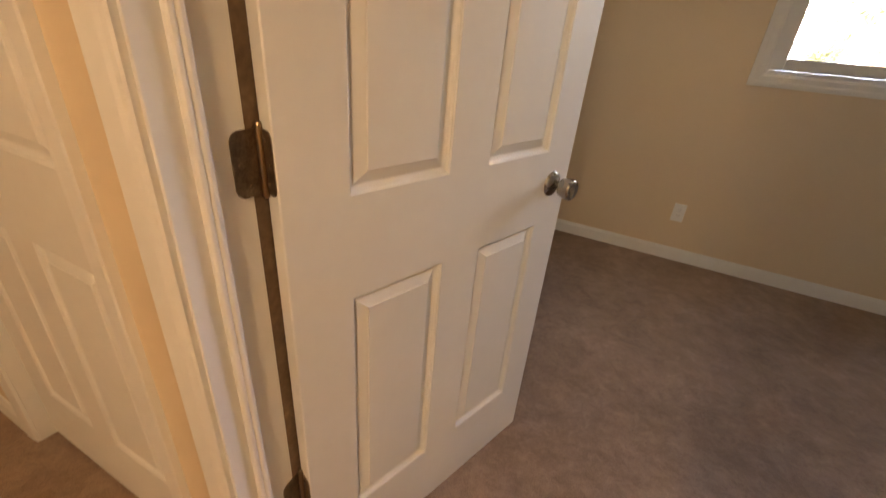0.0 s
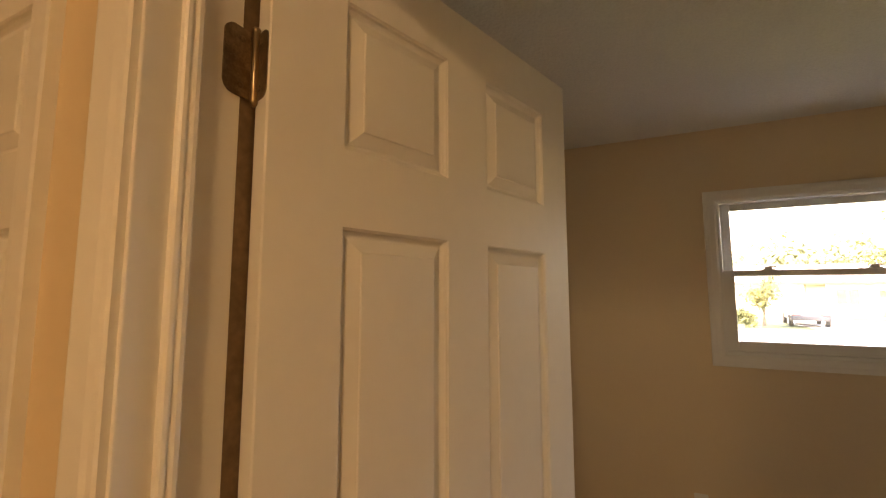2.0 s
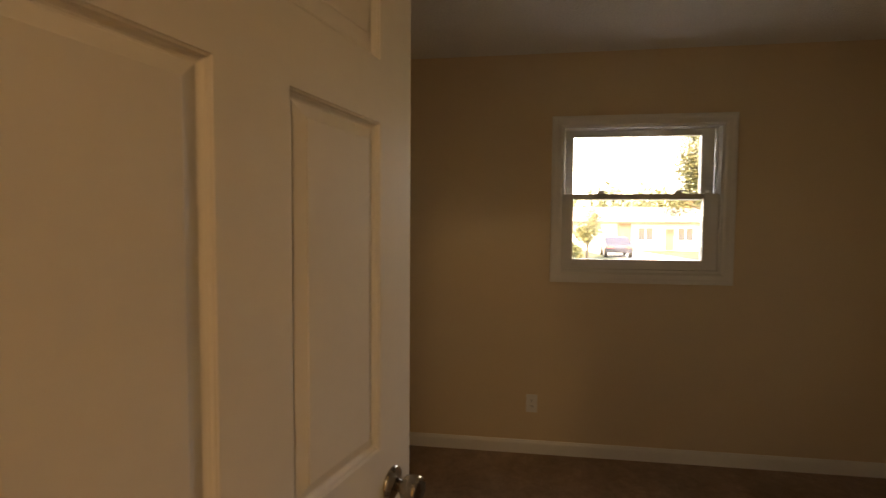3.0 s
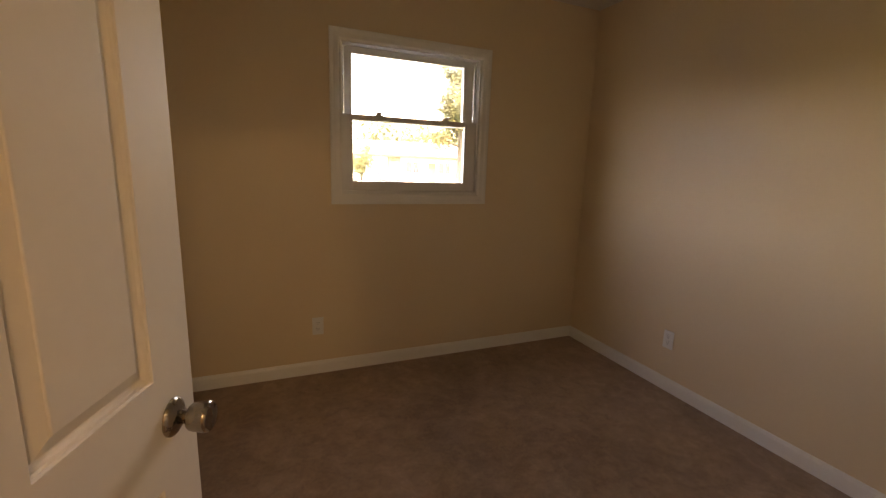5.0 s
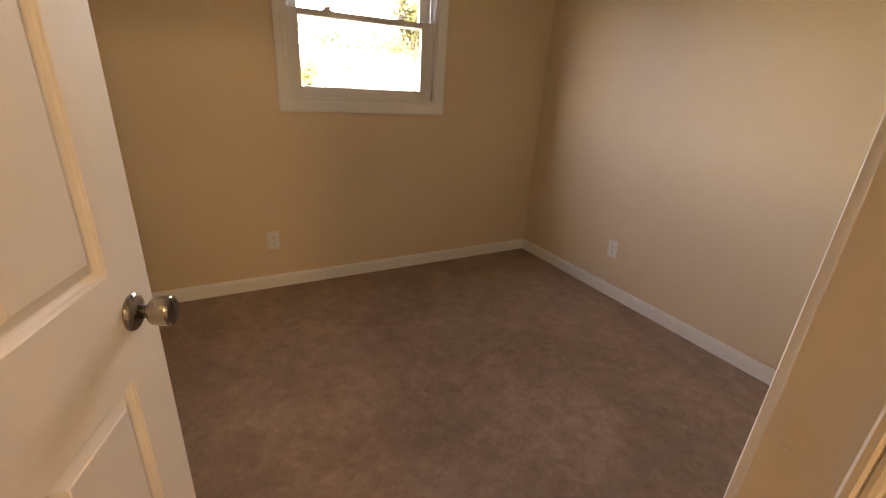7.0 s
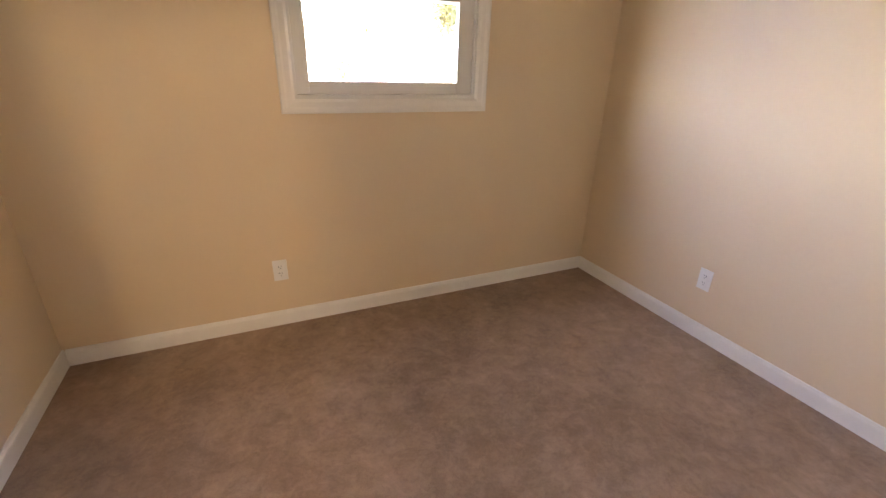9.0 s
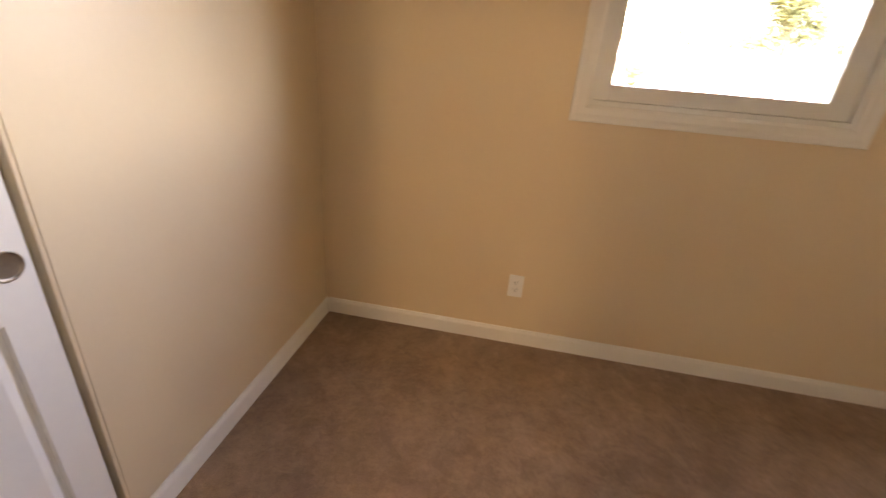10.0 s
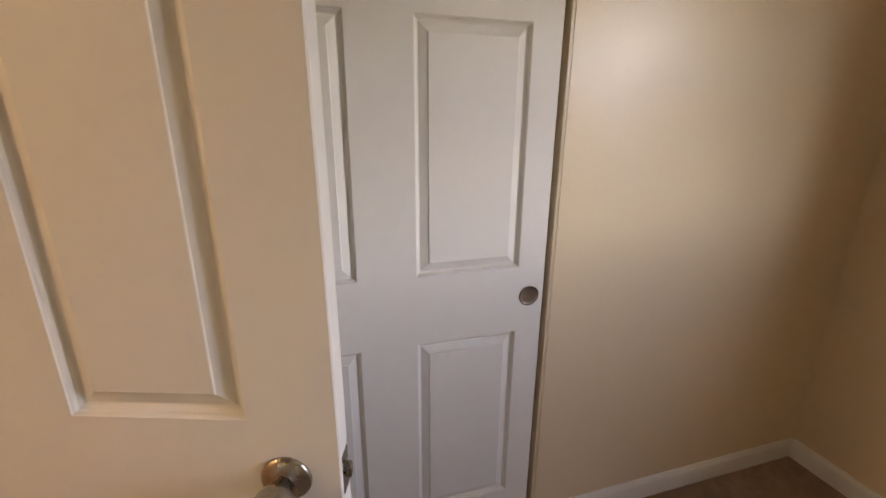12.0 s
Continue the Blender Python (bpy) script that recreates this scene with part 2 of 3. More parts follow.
baseboard((.013, 0), (XE - .013, 0), (0, -1))
baseboard((XE, YS), (XE, 0), (-1, 0))
baseboard((0, C1 - .013), (0, 0), (1, 0))
baseboard((0, C1), (-.040, C1), (0, -1))
baseboard((0, YS), (0, C0), (1, 0))
baseboard((XR + .064, YS), (XE - .013, YS), (0, 1))
baseboard((.013, YS), (XL - .064, YS), (0, 1))
baseboard((HALL_W, YH), (HD0 - .064, YH), (0, -1))
baseboard((HD1 + .064, YH), (XL - .064, YH), (0, -1))
baseboard((XR + .064, YH), (HALL_E, YH), (0, -1))
baseboard((HALL_W, HALL_S), (HALL_E, HALL_S), (0, 1))

# ---- door frames ----
CAS = ((0, 0), (.009, 0), (.011, .004), (.0115, .012), (.0135, .020), (.0145, .040), (.0150, .050), (.0135, .056), (0, .057))


def casing_set(parent, x0, x1, top, y, out, profile=CAS):
    """Two legs and a head round an opening; inner edges 5 mm back from the jamb."""
    a, b, c = x0 - .005, x1 + .005, top + .005
    for x, way in ((a, -1), (b, 1)):
        bm = bmesh.new()
        lo = [bm.verts.new((x + way * u, y + out * o, 0)) for o, u in profile]
        hi = [bm.verts.new((x + way * u, y + out * o, c + u)) for o, u in profile]
        for i in range(len(profile)):
            bm.faces.new((lo[i], lo[(i + 1) % len(profile)], hi[(i + 1) % len(profile)], hi[i]))
        bm.faces.new(lo)
        part("casing", bm, trim_paint, parent)
    bm = bmesh.new()
    lo = [bm.verts.new((a - u, y + out * o, c + u)) for o, u in profile]
    hi = [bm.verts.new((b + u, y + out * o, c + u)) for o, u in profile]
    for i in range(len(profile)):
        bm.faces.new((lo[i], lo[(i + 1) % len(profile)], hi[(i + 1) % len(profile)], hi[i]))
    part("casing", bm, trim_paint, parent)


def door_frame(name, x0, x1, top, stop_y, sides, label):
    f = thing(name, label, "door frame", kind="structure")
    y0, y1 = YH - .001, YS + .001
    part("jamb", boxes((x0 - .0175, y0, 0, x0, y1, top), bevel=.0015), trim_paint, f)
    part("jamb", boxes((x1, y0, 0, x1 + .0175, y1, top), bevel=.0015), trim_paint, f)
    part("jamb", boxes((x0 - .0175, y0, top, x1 + .0175, y1, top + .0175), bevel=.0015), trim_paint, f)
    s0, s1 = stop_y
    prof = ((s0, .0), (s0, .006), (s0 + .002, .0088), (s0 + .0055, .0098), (s0 + .0085, .0092), (s0 + .0092, .0072), (s0 + .0105, .0100), (s0 + .013, .0118), (s1 - .002, .012), (s1, .010), (s1, 0))
    for xx, way in ((x0, 1), (x1, -1)):
        bm = bmesh.new()
        lo = [bm.verts.new((xx + way * o, y, 0)) for y, o in prof]
        hi = [bm.verts.new((xx + way * o, y, top)) for y, o in prof]
        for i in range(len(prof)):
            bm.faces.new((lo[i], lo[(i + 1) % len(prof)], hi[(i + 1) % len(prof)], hi[i]))
        bm.faces.new(lo)
        bm.faces.new(hi[::-1])
        part("door_stop", bm, trim_paint, f)
    part("door_stop", boxes((x0 + .012, s0, top - .012, x1 - .012, s1, top), bevel=.002), trim_paint, f)
    if "hall" in sides:
        casing_set(f, x0, x1, top, YH, -1)
    if "room" in sides:
        casing_set(f, x0, x1, top, YS, 1)
    return f


frame_1 = door_frame("door_frame_1", XL, XR, HEAD, (YS - .0765, YS - .057), ("hall", "room"), "white painted wooden frame of the bedroom doorway")
door_frame("door_frame_2", HD0, HD1, HEAD, (YS - .040, YS - .010), ("hall",), "white painted wooden frame of the hall cupboard")

# ---- panelled doors ----
RINGS = ((0, 0), (.0012, -.0016), (.0035, -.0030), (.0050, -.0072), (.0085, -.0105), (.0110, -.0118), (.0135, -.0118), (.0150, -.0104), (.0330, -.0030), (.0338, -.0014), (.0350, -.0008))


def panel_door(parent, w, h, t, cols, rows):
    """A moulded slab 0..w, -t..0, 0..h with recessed moulding and raised fields on both faces."""
    e = .002
    xs = sorted({e, w - e, *[v for c in cols for v in c]})
    zs = sorted({e, h - e, *[v for r in rows for v in r]})
    bm = bmesh.new()
    for y in (0, -t):
        grid = {(x, z): bm.verts.new((x, y, z)) for x in xs for z in zs}
        for x0, x1 in zip(xs, xs[1:]):
            for z0, z1 in zip(zs, zs[1:]):
                if (x0, x1) in cols and (z0, z1) in rows:
                    continue
                bm.faces.new((grid[x0, z0], grid[x1, z0], grid[x1, z1], grid[x0, z1]))

    def loop(i, y):
        return [bm.verts.new(p) for p in ((i, y, i), (w - i, y, i), (w - i, y, h - i), (i, y, h - i))]
    rings = [loop(e, 0), loop(0, -e), loop(0, -t + e), loop(e, -t)]
    for a, b in zip(rings, rings[1:]):
        for k in range(4):
            bm.faces.new((a[k], a[(k + 1) % 4], b[(k + 1) % 4], b[k]))
    bmesh.ops.remove_doubles(bm, verts=bm.verts, dist=1e-5)
    part("slab", bm, door_paint, parent)
    for y, s in ((0, 1), (-t, -1)):
        for x0, x1 in cols:
            for z0, z1 in rows:
                bm = bmesh.new()
                loops = [[bm.verts.new(p) for p in ((x0 + i, y + s * d, z0 + i), (x1 - i, y + s * d, z0 + i), (x1 - i, y + s * d, z1 - i), (x0 + i, y + s * d, z1 - i))] for i, d in RINGS]
                for a, b in zip(loops, loops[1:]):
                    for k in range(4):
                        bm.faces.new((a[k], a[(k + 1) % 4], b[(k + 1) % 4], b[k]))
                bm.faces.new(loops[-1])
                part("panel", bm, door_paint, parent)


def knob(parent, x, z, y, out):
    m = Matrix.Translation((x, y, z)) @ Matrix.Rotation(radians(-90 * out), 4, "X")
    part("rosette", turned(lathe(((.0325, 0), (.0325, .002), (.031, .0045), (.026, .0075), (.018, .0095), (.0135, .011))), m), nickel, parent, smooth=True)
    part("door_knob", turned(lathe(((.0115, .009), (.0115, .024), (.0135, .027), (.0200, .0285), (.0225, .031), (.0240, .038), (.0258, .050),
                                    (.0262, .056), (.0252, .0600), (.0225, .0622), (.017, .0612), (.006, .0606))), m), nickel, parent,
         "satin nickel door knob", smooth=True)


DOOR_W, DOOR_H, DOOR_T = .765, 2.03, .035
OPEN = 90 - 18.27
# the leaf's hall face starts at (.311, -2.560) and runs 18.27 degrees east of north
hinge_at = Vector((.311, -2.560, .012)) + Vector((-math.cos(radians(18.27)), math.sin(radians(18.27)), 0)) * DOOR_T
bedroom_door = thing("door_1", "white six-panel bedroom door standing wide open on bronze hinges", "door", pose(*hinge_at, 0, 0, OPEN), "structure")
D_COLS = ((DOOR_W - .654, DOOR_W - .439), (DOOR_W - .327, DOOR_W - .111))
D_ROWS = ((.219, .803), (.992, 1.593), (1.703, 1.925))
panel_door(bedroom_door, DOOR_W, DOOR_H, DOOR_T, D_COLS, D_ROWS)
knob(bedroom_door, DOOR_W - .070, .907, -DOOR_T, -1)
knob(bedroom_door, DOOR_W - .070, .907, 0, 1)
part("latch_plate", boxes((DOOR_W - .001, -.030, .878, DOOR_W + .0012, -.006, .936), bevel=.0006), nickel, bedroom_door)
part("latch_bolt", boxes((DOOR_W, -.024, .898, DOOR_W + .009, -.012, .916), bevel=.002), nickel, bedroom_door)


def plate(w, h, r, t, n=6):
    """A hinge leaf in the x-z plane, with its two far corners rounded."""
    pts = [(0, -h / 2)]
    for cx, cz, a0 in ((w - r, -h / 2 + r, -90), (w - r, h / 2 - r, 0)):
        pts += [(cx + r * math.cos(radians(a0 + 90 * k / n)), cz + r * math.sin(radians(a0 + 90 * k / n))) for k in range(n + 1)]
    pts.append((0, h / 2))
    bm = bmesh.new()
    lo = [bm.verts.new((x, 0, z)) for x, z in pts]
    hi = [bm.verts.new((x, t, z)) for x, z in pts]
    for i in range(len(pts)):
        bm.faces.new((lo[i], lo[(i + 1) % len(pts)], hi[(i + 1) % len(pts)], hi[i]))
    bm.faces.new(lo)
    bm.faces.new(hi[::-1])
    return bm


def screw(m):
    return turned(lathe(((.0042, 0), (.0042, .0006), (.003, .0013), (.0008, .0009)), 12), m)


jy = -2.550
for z in (.375, 1.066, 1.800):
    # leaf fixed to the jamb
    hm = Matrix.Translation((XL + .0004, jy, z)) @ Matrix.Rotation(radians(-90), 4, "Z")
    h = part("hinge", turned(plate(.046, .089, .015, .0022), hm), bronze, frame_1, "worn bronze butt hinge")
    for dx, dz in ((.022, .03), (.034, 0), (.022, -.03)):
        part("screw", screw(Matrix.Translation((XL + .0026, jy - dx, z + dz)) @ Matrix.Rotation(radians(90), 4, "Y")), bronze, h)
    # leaf let into the door's edge, and the knuckle
    d = part("hinge", turned(plate(.031, .089, .012, .002), Matrix.Translation((.0005, -.002, z - .012)) @ Matrix.Rotation(radians(-90), 4, "Z") @ Matrix.Translation((0, -.002, 0))), bronze, bedroom_door, "worn bronze butt hinge")
    for dx, dz in ((.011, .03), (.020, 0), (.011, -.03)):
        part("screw", screw(Matrix.Translation((-.0015, -.002 - dx, z - .012 + dz)) @ Matrix.Rotation(radians(-90), 4, "Y")), bronze, d)
    k = part("knuckle", turned(lathe(((.002, -.052), (.0045, -.049), (.0055, -.046), (.0055, .046), (.0048, .0475), (.0058, .049), (.004, .053)), 14),
                               Matrix.Translation((-.0035, -.0045, z - .012))), brass_pin, bedroom_door, smooth=True)

# strip added to fill the hinge gap, the gap's shade put into its colour
part("gap_strip", boxes((XL - .0045, YS + .001, 0, XL - .0005, -2.540, HEAD), bevel=.0008), shadow_gap, frame_1, "dark strip standing in for the shaded gap behind the hinges")

# strike plate on the other jamb
part("strike_plate", boxes((XR - .0014, YS - .034, .895, XR + .0005, YS - .006, .955), bevel=.0006), nickel, frame_1)
part("screw", screw(Matrix.Translation((XR, YS - .018, 1.035)) @ Matrix.Rotation(radians(-90), 4, "Y")), trim_paint, frame_1)

# hall cupboard door, shut
hall_door = thing("door_2", "white six-panel hall cupboard door, shut", "door", pose(HD0 + .003, YS - .041, .012), "structure")
HW = HD1 - HD0 - .006
panel_door(hall_door, HW, 2.03, .035, ((.112, .327), (HW - .327, HW - .112)), D_ROWS)
knob(hall_door, .07, .907, -.035, -1)

# ---- wardrobe sliding door ----
CD0, CD1 = -2.132, -1.236
CW = CD1 - CD0
wardrobe = thing("sliding_door", "white six-panel sliding wardrobe door with round metal finger pulls", "sliding door", pose(-.043, CD0, .047, 0, 0, 90), "structure")
# local x runs from the south edge to the north edge
C_COLS = ((-2.055 - CD0, -1.758 - CD0), (-1.607 - CD0, -1.317 - CD0))
C_ROWS = ((.140, .720), (.915, 1.526), (1.640, 1.870))
panel_door(wardrobe, CW, 1.985, .035, C_COLS, C_ROWS)


def finger_pull(parent, x, z):
    m = Matrix.Translation((x, -.035, z)) @ Matrix.Rotation(radians(90), 4, "X")
    part("finger_pull", turned(lathe(((.0305, 0), (.0305, .0018), (.0290, .0030), (.0268, .0028), (.0255, .0012), (.022, .0006), (.0002, .0004)), 32), m),
         pull_metal, parent, "round brushed-metal finger pull", smooth=True)


finger_pull(wardrobe, -2.102 - CD0, .827)
finger_pull(wardrobe, -1.280 - CD0, .827)
structure("trim", boxes((-.118, C1 - .010, 0, -.0015, C1, 2.031), bevel=.002), wall_paint, "cream painted lining at the side of the wardrobe opening", "trim")
structure("trim", boxes((-.118, C0, 0, -.0015, C0 + .004, 2.031), bevel=.001), wall_paint, "cream painted lining at the side of the wardrobe opening", "trim")
structure("trim", boxes((-.10, C0, 2.032, -.036, C1, 2.058), bevel=.002), trim_paint, "white sliding-door track above the wardrobe", "track")
structure("trim", boxes((-.095, C0, 0, -.05, C1, .006)), shadow_gap, "dark floor guide under the sliding door", "track")

# ---- window ----
win = thing("window_1", "white double-hung window with two sash locks, shut", "window", kind="structure")
a, b, c, d = 1.063, 2.117, 1.097, 2.108
iw = .064
WC = ((0, 0), (.016, 0), (.018, .006), (.018, .020), (.0155, .030), (.0145, .052), (.011, .060), (.009, .064), (0, .064))


def frame_strip(p0, p1, n0, n1, prof, y, out, material, name):
    """A mitred strip: from p0 to p1 in the x-z plane; n0, n1 are the inward ways at both ends."""
    bm = bmesh.new()
    lo = [bm.verts.new((p0[0] + n0[0] * u, y + out * o, p0[1] + n0[1] * u)) for o, u in prof]
    hi = [bm.verts.new((p1[0] + n1[0] * u, y + out * o, p1[1] + n1[1] * u)) for o, u in prof]
    for i in range(len(prof)):
        bm.faces.new((lo[i], lo[(i + 1) % len(prof)], hi[(i + 1) % len(prof)], hi[i]))
    return part(name, bm, material, win)


corners = (((a, c), (1, 1)), ((b, c), (-1, 1)), ((b, d), (-1, -1)), ((a, d), (1, -1)))
for k in range(4):
    (p, n0), (q, n1) = corners[k], corners[(k + 1) % 4]
    frame_strip(p, q, n0, n1, WC, 0, -1, trim_paint, "casing")
# jamb liner
L = .016
part("window_frame", boxes((WX0, -.002, WZ0, WX0 + L, .145, WZ1), bevel=.0015), vinyl, win)
part("window_frame", boxes((WX1 - L, -.002, WZ0, WX1, .145, WZ1), bevel=.0015), vinyl, win)
part("window_frame", boxes((WX0 + L, -.002, WZ1 - L, WX1 - L, .145, WZ1), bevel=.0015), vinyl, win)
part("window_sill", boxes((WX0 + L, -.002, WZ0, WX1 - L, .145, WZ0 + L + .006), bevel=.0015), vinyl, win)
# parting beads
for y0 in (.052, .092):
    part("parting_bead", boxes((WX0 + L, y0, WZ0 + L + .006, WX0 + L + .010, y0 + .006, WZ1 - L), bevel=.001), vinyl, win)
    part("parting_bead", boxes((WX1 - L - .010, y0, WZ0 + L + .006, WX1 - L, y0 + .006, WZ1 - L), bevel=.001), vinyl, win)


def sash(x0, x1, z0, z1, y0, y1, stile, right, low, top):
    s = part("sash", boxes((x0, y0, z0, x0 + stile, y1, z1), (x1 - right, y0, z0, x1, y1, z1),
                           (x0 + stile, y0, z0, x1 - right, y1, z0 + low), (x0 + stile, y0, z1 - top, x1 - right, y1, z1), bevel=.003), vinyl, win)
    ym = (y0 + y1) / 2
    g = part("pane", boxes((x0 + stile, ym - .002, z0 + low, x1 - right, ym + .002, z1 - top)), glass, s)
    g.visible_shadow = False
    return s


X0, X1 = WX0 + L + .001, WX1 - L - .001
lower = sash(X0, X1, WZ0 + L + .007, 1.640, .016, .050, .058, .084, .058, .032)
upper = sash(X0 + .012, X1 - .012, 1.606, WZ1 - L - .001, .058, .090, .050, .074, .034, .040)


def sash_lock(x):
    bm = boxes((x - .030, .018, 1.640, x + .030, .046, 1.6445), bevel=.001)
    add_box(bm, x - .018, .022, 1.6445, x + .018, .044, 1.660, bevel=.004)
    add_box(bm, x - .006, .006, 1.655, x + .034, .024, 1.662, bevel=.002)
    part("sash_lock", bm, vinyl, win, "small cam sash lock")


sash_lock(1.365)
sash_lock(1.815)

# ---- outlets ----
def outlet(m):
    o = thing("wall_outlet", "white duplex power outlet on the cream wall", "outlet", m)
    part("cover_plate", boxes((-.035, -.0055, -.0575, .035, 0, .0575), bevel=.0028), plastic, o)
    for z in (-.0195, .0195):
        r = part("receptacle", boxes((-.0165, -.0075, z - .0145, .0165, -.004, z + .0145), bevel=.0015), plastic, o)
        for x in (-.0065, .0065):
            part("slot", boxes((x - .0011, -.0078, z - .001, x + .0011, -.0070, z + .008)), dark_slot, r)
        part("slot", turned(lathe(((.0025, 0), (.0025, .0006), (.0001, .0007)), 12), Matrix.Translation((0, -.0072, z - .0075)) @ Matrix.Rotation(radians(90), 4, "X")), dark_slot, r)
    part("screw", turned(lathe(((.003, 0), (.003, .0006), (.001, .0012)), 12), Matrix.Translation((0, -.0053, 0)) @ Matrix.Rotation(radians(90), 4, "X")), plastic, o)
    return o


outlet(pose(.966, 0, .321))
outlet(pose(XE, -.911, .328, 0, 0, -90))

# ---- hall fill light: an added dome, the hall's true source is unseen ----
lamp = thing("hall_fill_light", "added fill light for the hall, an unseen glowing opal dome", "ceiling light", pose(.95, -4.45, CEIL))
part("base", turned(lathe(((.15, 0), (.155, .006), (.155, .018), (.14, .024))), Matrix.Rotation(radians(180), 4, "X")), trim_paint, lamp, smooth=True)
part("diffuser", turned(lathe(((.138, .022), (.138, .05), (.125, .075), (.10, .095), (.06, .110), (.02, .115))), Matrix.Rotation(radians(180), 4, "X")), fill_glass, lamp, smooth=True)

# ---- outside ----
def ground_sheet():
    bm = bmesh.new()
    n, size = 40, 900
    vs = {}
    for i in range(n + 1):
        for j in range(n + 1):
            u, v = 2 * i / n - 1, 2 * j / n - 1
            x, y = size * u * abs(u) ** 1.5, size * v * abs(v) ** 1.5
            vs[i, j] = bm.verts.new((x, y, GROUND + .15 * noise.noise(Vector((x * .02, y * .02, 3))) * min(1, max(0, (abs(y) - 60) / 40))))
    for i in range(n):
        for j in range(n):
            bm.faces.new((vs[i, j], vs[i + 1, j], vs[i + 1, j + 1], vs[i, j + 1]))
    return bm


structure("ground", ground_sheet(), grass, "sunlit lawn in front of the house", "lawn")
structure("road", boxes((-150, 16, GROUND - .1, 150, 23, GROUND + .03)), asphalt, "sun-bleached grey suburban road beyond the lawn", "road")
structure("kerb", boxes((-150, 15.8, GROUND - .1, 150, 16, GROUND + .13), (-150, 23, GROUND - .1, 150, 23.2, GROUND + .13), bevel=.02), concrete, "pale concrete kerb along the road", "kerb")
structure("pavement", boxes((9.0, 23.2, GROUND - .1, 13.5, 39.5, GROUND + .05)), concrete, "pale concrete driveway of the house opposite", "driveway")


def house():
    h = thing("house", "pale sided single-storey house with a low grey shingle roof", "house", pose(17.0, 40, GROUND))
    w, dep, eave = 19.0, 9.0, 2.7
    part("wall", boxes((-w / 2, 0, 0, w / 2, dep, eave)), siding, h)
    for k in range(13):
        part("siding_board", boxes((-w / 2 - .015, -.02, .2 * k + .02, w / 2 + .015, 0, .2 * k + .2)), siding, h)
    bm = bmesh.new()
    o = .5
    p = [bm.verts.new(q) for q in ((-w / 2 - o, -o, eave - .1), (w / 2 + o, -o, eave - .1), (w / 2 + o, dep + o, eave - .1), (-w / 2 - o, dep + o, eave - .1),
                                   (-w / 2 - o, dep / 2, eave + 1.7), (w / 2 + o, dep / 2, eave + 1.7),
                                   (-w / 2 - o, -o, eave + .08), (w / 2 + o, -o, eave + .08), (w / 2 + o, dep + o, eave + .08), (-w / 2 - o, dep + o, eave + .08))]
    for q in ((3, 2, 1, 0), (0, 1, 7, 6), (2, 3, 9, 8), (6, 7, 5, 4), (8, 9, 4, 5), (0, 6, 4, 9, 3), (1, 2, 8, 5, 7)):
        bm.faces.new([p[i] for i in q])
    roof = part("roof", bm, shingle, h)
    part("chimney", boxes((3.2, dep / 2 - .4, eave + 1.2, 4.0, dep / 2 + .4, eave + 2.5), bevel=.02), brick_red, roof)
    part("fascia", boxes((-w / 2 - o - .02, -o - .03, eave - .14, w / 2 + o + .02, -o, eave + .09)), bark, h)
    part("porch_wall", boxes((-4.6, -.35, 0, -3.4, -.02, eave - .12), bevel=.01), brick_red, h)
    part("garage_door", boxes(*[(-8.6, -.08, .05 + .55 * k, -5.4, -.02, .05 + .55 * k + .53) for k in range(4)], bevel=.01), trim_paint, h)
    for x in (-2.0, 1.6, 5.4):
        wd = part("window", boxes((x - .75, -.06, .95, x + .75, -.01, 2.25), bevel=.005), trim_paint, h)
        for s in (-1, 1):
            part("pane", boxes((x + s * .36 - .32, -.07, 1.02, x + s * .36 + .32, -.055, 2.18)), far_glass, wd)
    dr = part("door", boxes((-.2 + .0, -.06, .05, .6, -.01, 2.1), bevel=.005), brick_red, h)
    part("handle", boxes((.5, -.09, 1.0, .55, -.06, 1.1), bevel=.003), chrome, dr)


house()


def limb(bm, p0, p1, r0, r1, n=8):
    p0, p1 = Vector(p0), Vector(p1)
    q = (p1 - p0).to_track_quat("Z", "Y")
    lo = [bm.verts.new(p0 + q @ Vector((r0 * math.cos(2 * math.pi * k / n), r0 * math.sin(2 * math.pi * k / n), 0))) for k in range(n)]
    hi = [bm.verts.new(p1 + q @ Vector((r1 * math.cos(2 * math.pi * k / n), r1 * math.sin(2 * math.pi * k / n), 0))) for k in range(n)]
    for k in range(n):
        bm.faces.new((lo[k], lo[(k + 1) % n], hi[(k + 1) % n], hi[k]))
    bm.faces.new(hi)


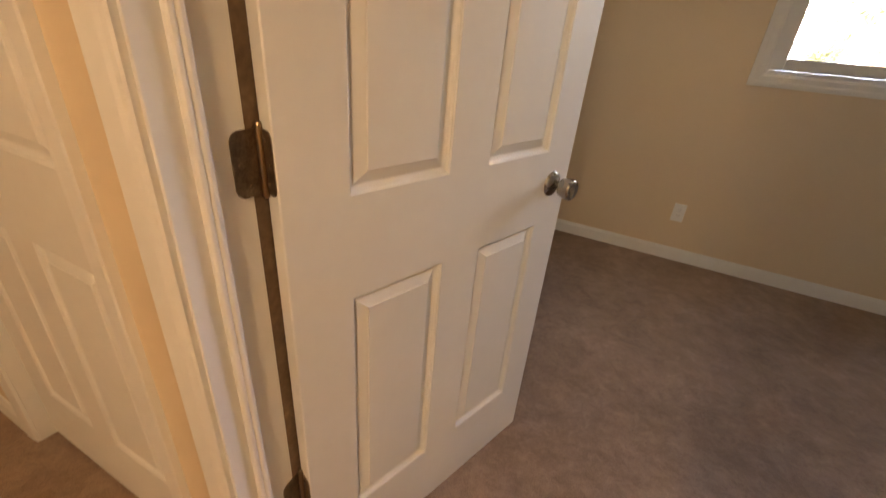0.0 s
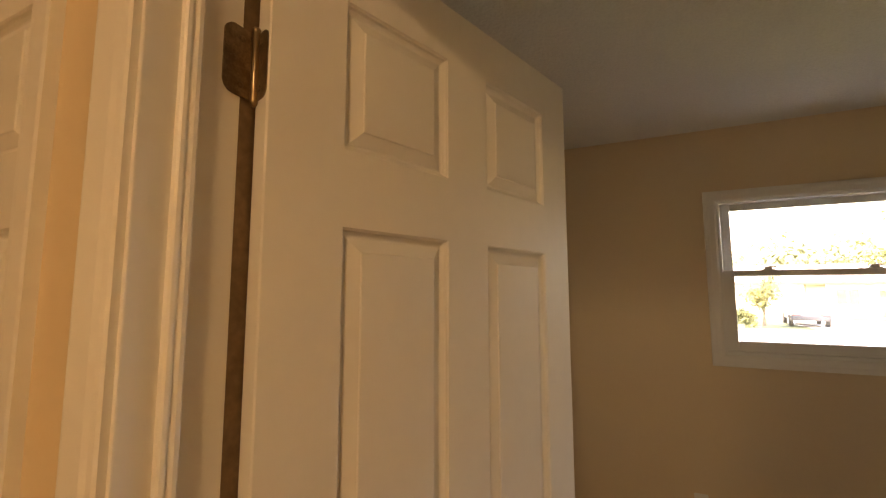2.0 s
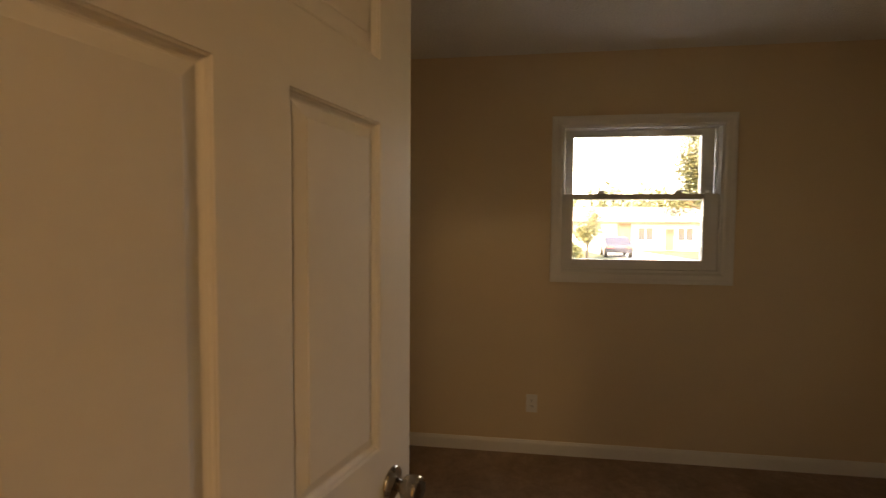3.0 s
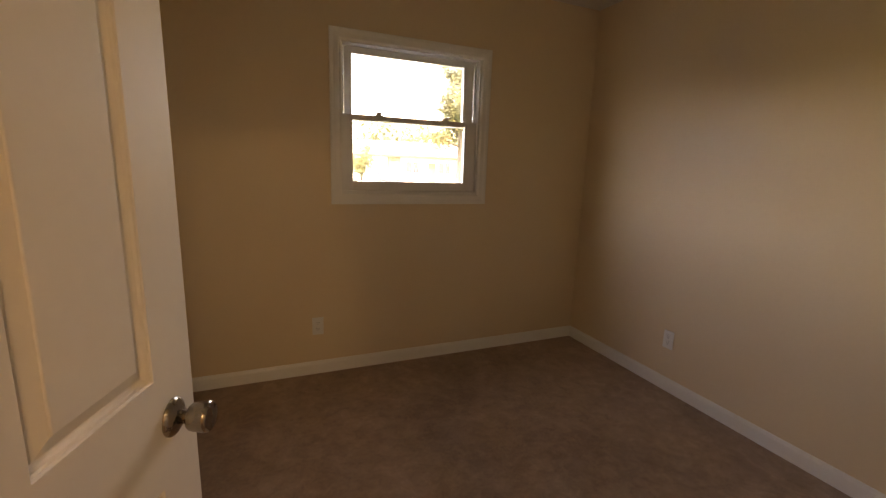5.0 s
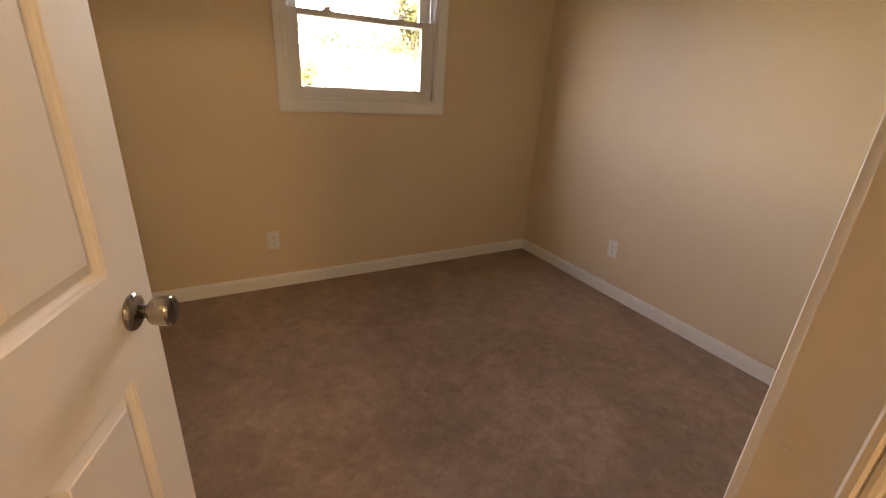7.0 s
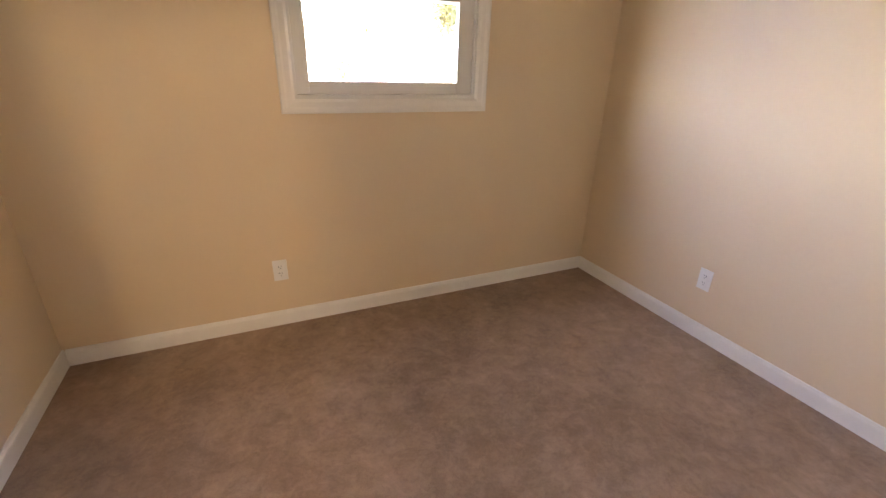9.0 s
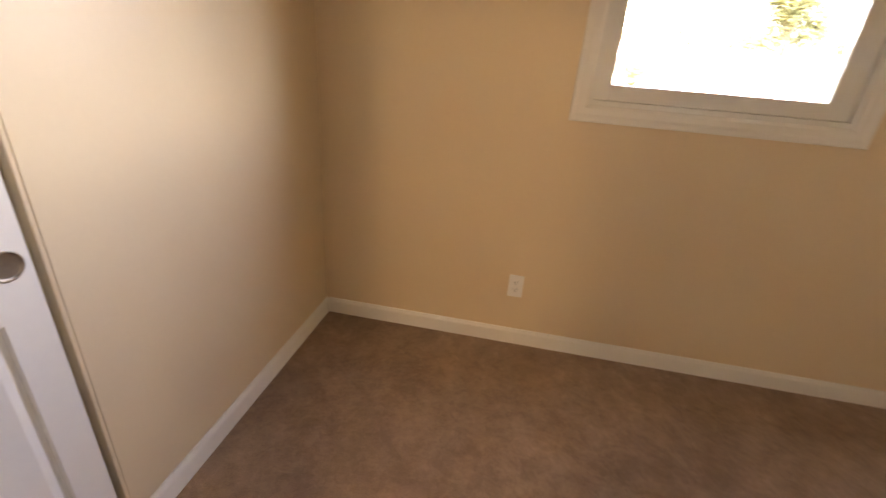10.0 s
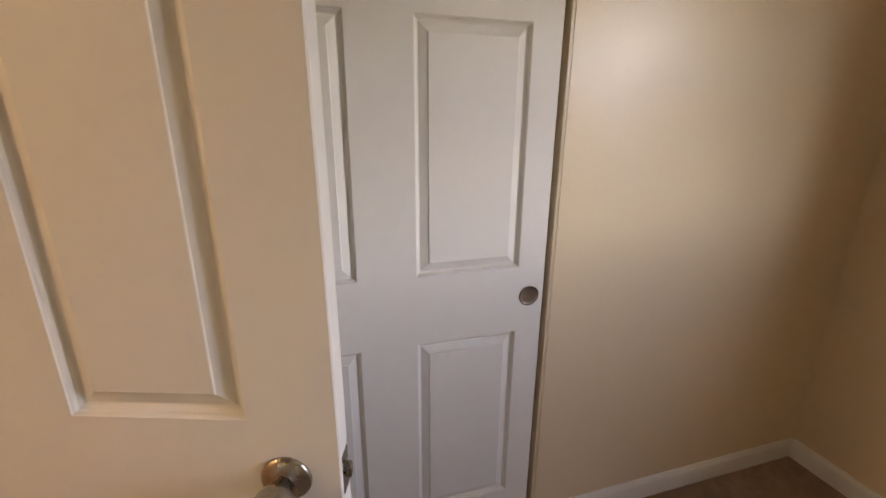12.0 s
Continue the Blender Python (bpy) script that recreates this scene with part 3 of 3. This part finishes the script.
def tree(name, label, category, at, height, spread, leaves, seed, low=.28):
    rnd = random.Random(seed)
    tr = thing(name, label, category, pose(*at))
    bm = bmesh.new()
    limb(bm, (0, 0, -.1), (.1, .05, height * .35), height * .028, height * .020)
    limb(bm, (.1, .05, height * .35), (.0, .1, height * .8), height * .020, height * .006)
    tips = []
    for k in range(16):
        ang, z0 = k * 2.4 + rnd.random(), height * (low + .45 * rnd.random())
        out = spread * (.5 + .5 * rnd.random())
        tip = Vector((out * math.cos(ang), out * math.sin(ang), z0 + height * (.05 + .25 * rnd.random())))
        mid = Vector((.05, .05, z0)).lerp(tip, .5) + Vector((0, 0, .15))
        limb(bm, (.05, .05, z0), mid, height * .009, height * .005, 6)
        limb(bm, mid, tip, height * .005, height * .0015, 6)
        tips += [tip, mid, tip.lerp(mid, .5)]
    tips.append(Vector((0, 0, height * .9)))
    part("trunk", bm, bark, tr)
    verts, faces = [], []
    for k in range(leaves):
        base = rnd.choice(tips)
        s = spread * .24
        p = base + Vector((rnd.gauss(0, s), rnd.gauss(0, s), rnd.gauss(0, s * .8)))
        d = Vector((rnd.gauss(0, 1), rnd.gauss(0, 1), rnd.gauss(0, .7))).normalized()
        e = d.orthogonal().normalized()
        r = .05 + .05 * rnd.random()
        i = len(verts)
        verts += [p - d * r, p + e * r * .55, p + d * r, p - e * r * .55]
        faces.append((i, i + 1, i + 2, i + 3))
    me = bpy.data.meshes.new("crown")
    me.from_pydata([tuple(v) for v in verts], [], faces)
    me.materials.append(leaf_green)
    cr = new("crown", me)
    cr.parent = tr


tree("tree", "broad yellow-green garden tree with a forked trunk", "tree", (13.2, 24.6, GROUND), 8.6, 2.0, 26000, 5, .34)
tree("shrub", "small yellow-green ornamental tree on the lawn", "shrub", (6.9, 27.0, GROUND), 3.6, 1.0, 2600, 9, .22)
tree("shrub", "low yellow-green bush by the lawn edge", "shrub", (5.6, 24.8, GROUND), 1.2, .6, 1200, 11, .12)


def car(m):
    c = thing("car", "dark grey-blue saloon car parked on the driveway opposite", "car", m)
    prof = ((-2.2, .35), (-2.25, .65), (-2.1, .88), (-1.3, .95), (-.75, 1.38), (.55, 1.42), (1.25, 1.0), (2.05, .85), (2.25, .6), (2.2, .35))
    bm = bmesh.new()
    l = [bm.verts.new((x, -.85 + (.12 if z > 1 else 0), z)) for x, z in prof]
    r = [bm.verts.new((x, .85 - (.12 if z > 1 else 0), z)) for x, z in prof]
    for i in range(len(prof)):
        bm.faces.new((l[i], l[(i + 1) % len(prof)], r[(i + 1) % len(prof)], r[i]))
    bm.faces.new(l)
    bm.faces.new(r[::-1])
    bmesh.ops.bevel(bm, geom=bm.edges[:], offset=.05, segments=2, affect="EDGES")
    part("body", bm, car_paint, c)
    for s in (-1, 1):
        part("window", boxes((-.75, s * .80 - .02, 1.02, .75, s * .80 + .02, 1.30), bevel=.01), far_glass, c)
        part("headlight", boxes((2.15, s * .6 - .18, .62, 2.27, s * .6 + .18, .74), bevel=.02), chrome, c)
        part("tail_light", boxes((-2.27, s * .6 - .18, .66, -2.17, s * .6 + .18, .8), bevel=.02), lamp_lens, c)
        for x in (-1.35, 1.35):
            rot = Matrix.Translation((x, s * .80, .33)) @ Matrix.Rotation(radians(90), 4, "X")
            wh = part("wheel", turned(lathe(((.2, -.1), (.31, -.1), (.33, -.07), (.33, .07), (.31, .1), (.2, .1)), 20), rot), rubber, c)
            part("rim", turned(lathe(((.2, -.105), (.12, -.11), (.05, -.115), (.05, .115), (.12, .11), (.2, .105)), 20), rot), chrome, wh)


car(pose(9.3, 29.0, GROUND + .05, 0, 0, 82))


def horizon_screen():
    """A belt of tree crowns beyond the houses opposite, added to block horizon glow."""
    rnd = random.Random(21)
    verts, faces = [], []
    for k in range(170):
        ang = radians(4 + 172 * (k + rnd.random()) / 170)
        far = 58 + 30 * rnd.random()
        cx, cy = far * math.cos(ang), far * math.sin(ang)
        tall, wide = 6.0 + 4.5 * rnd.random(), 2.6 + 1.8 * rnd.random()
        lumps = [(cx + rnd.gauss(0, wide * .5), cy + rnd.gauss(0, wide * .5), GROUND + tall * (.12 + .8 * rnd.random()), wide * (.35 + .3 * rnd.random())) for _ in range(9)]
        for _ in range(330):
            lx, ly, lz, r = rnd.choice(lumps)
            d = Vector((rnd.gauss(0, 1), rnd.gauss(0, 1), rnd.gauss(0, 1))).normalized()
            p = Vector((lx, ly, lz)) + d * r * (.55 + .45 * rnd.random())
            e = d.orthogonal().normalized()
            g = d.cross(e)
            a = .22 + .25 * rnd.random()
            i = len(verts)
            verts += [tuple(p - e * a), tuple(p + g * a * .7), tuple(p + e * a), tuple(p - g * a * .7)]
            faces.append((i, i + 1, i + 2, i + 3))
    me = bpy.data.meshes.new("horizon_screen")
    me.from_pydata(verts, [], faces)
    me.materials.append(far_leaves)
    tagged(new("horizon_screen", me), "added belt of yellow-green tree crowns that blocks the low sky", "woods", "", "stuff")


horizon_screen()
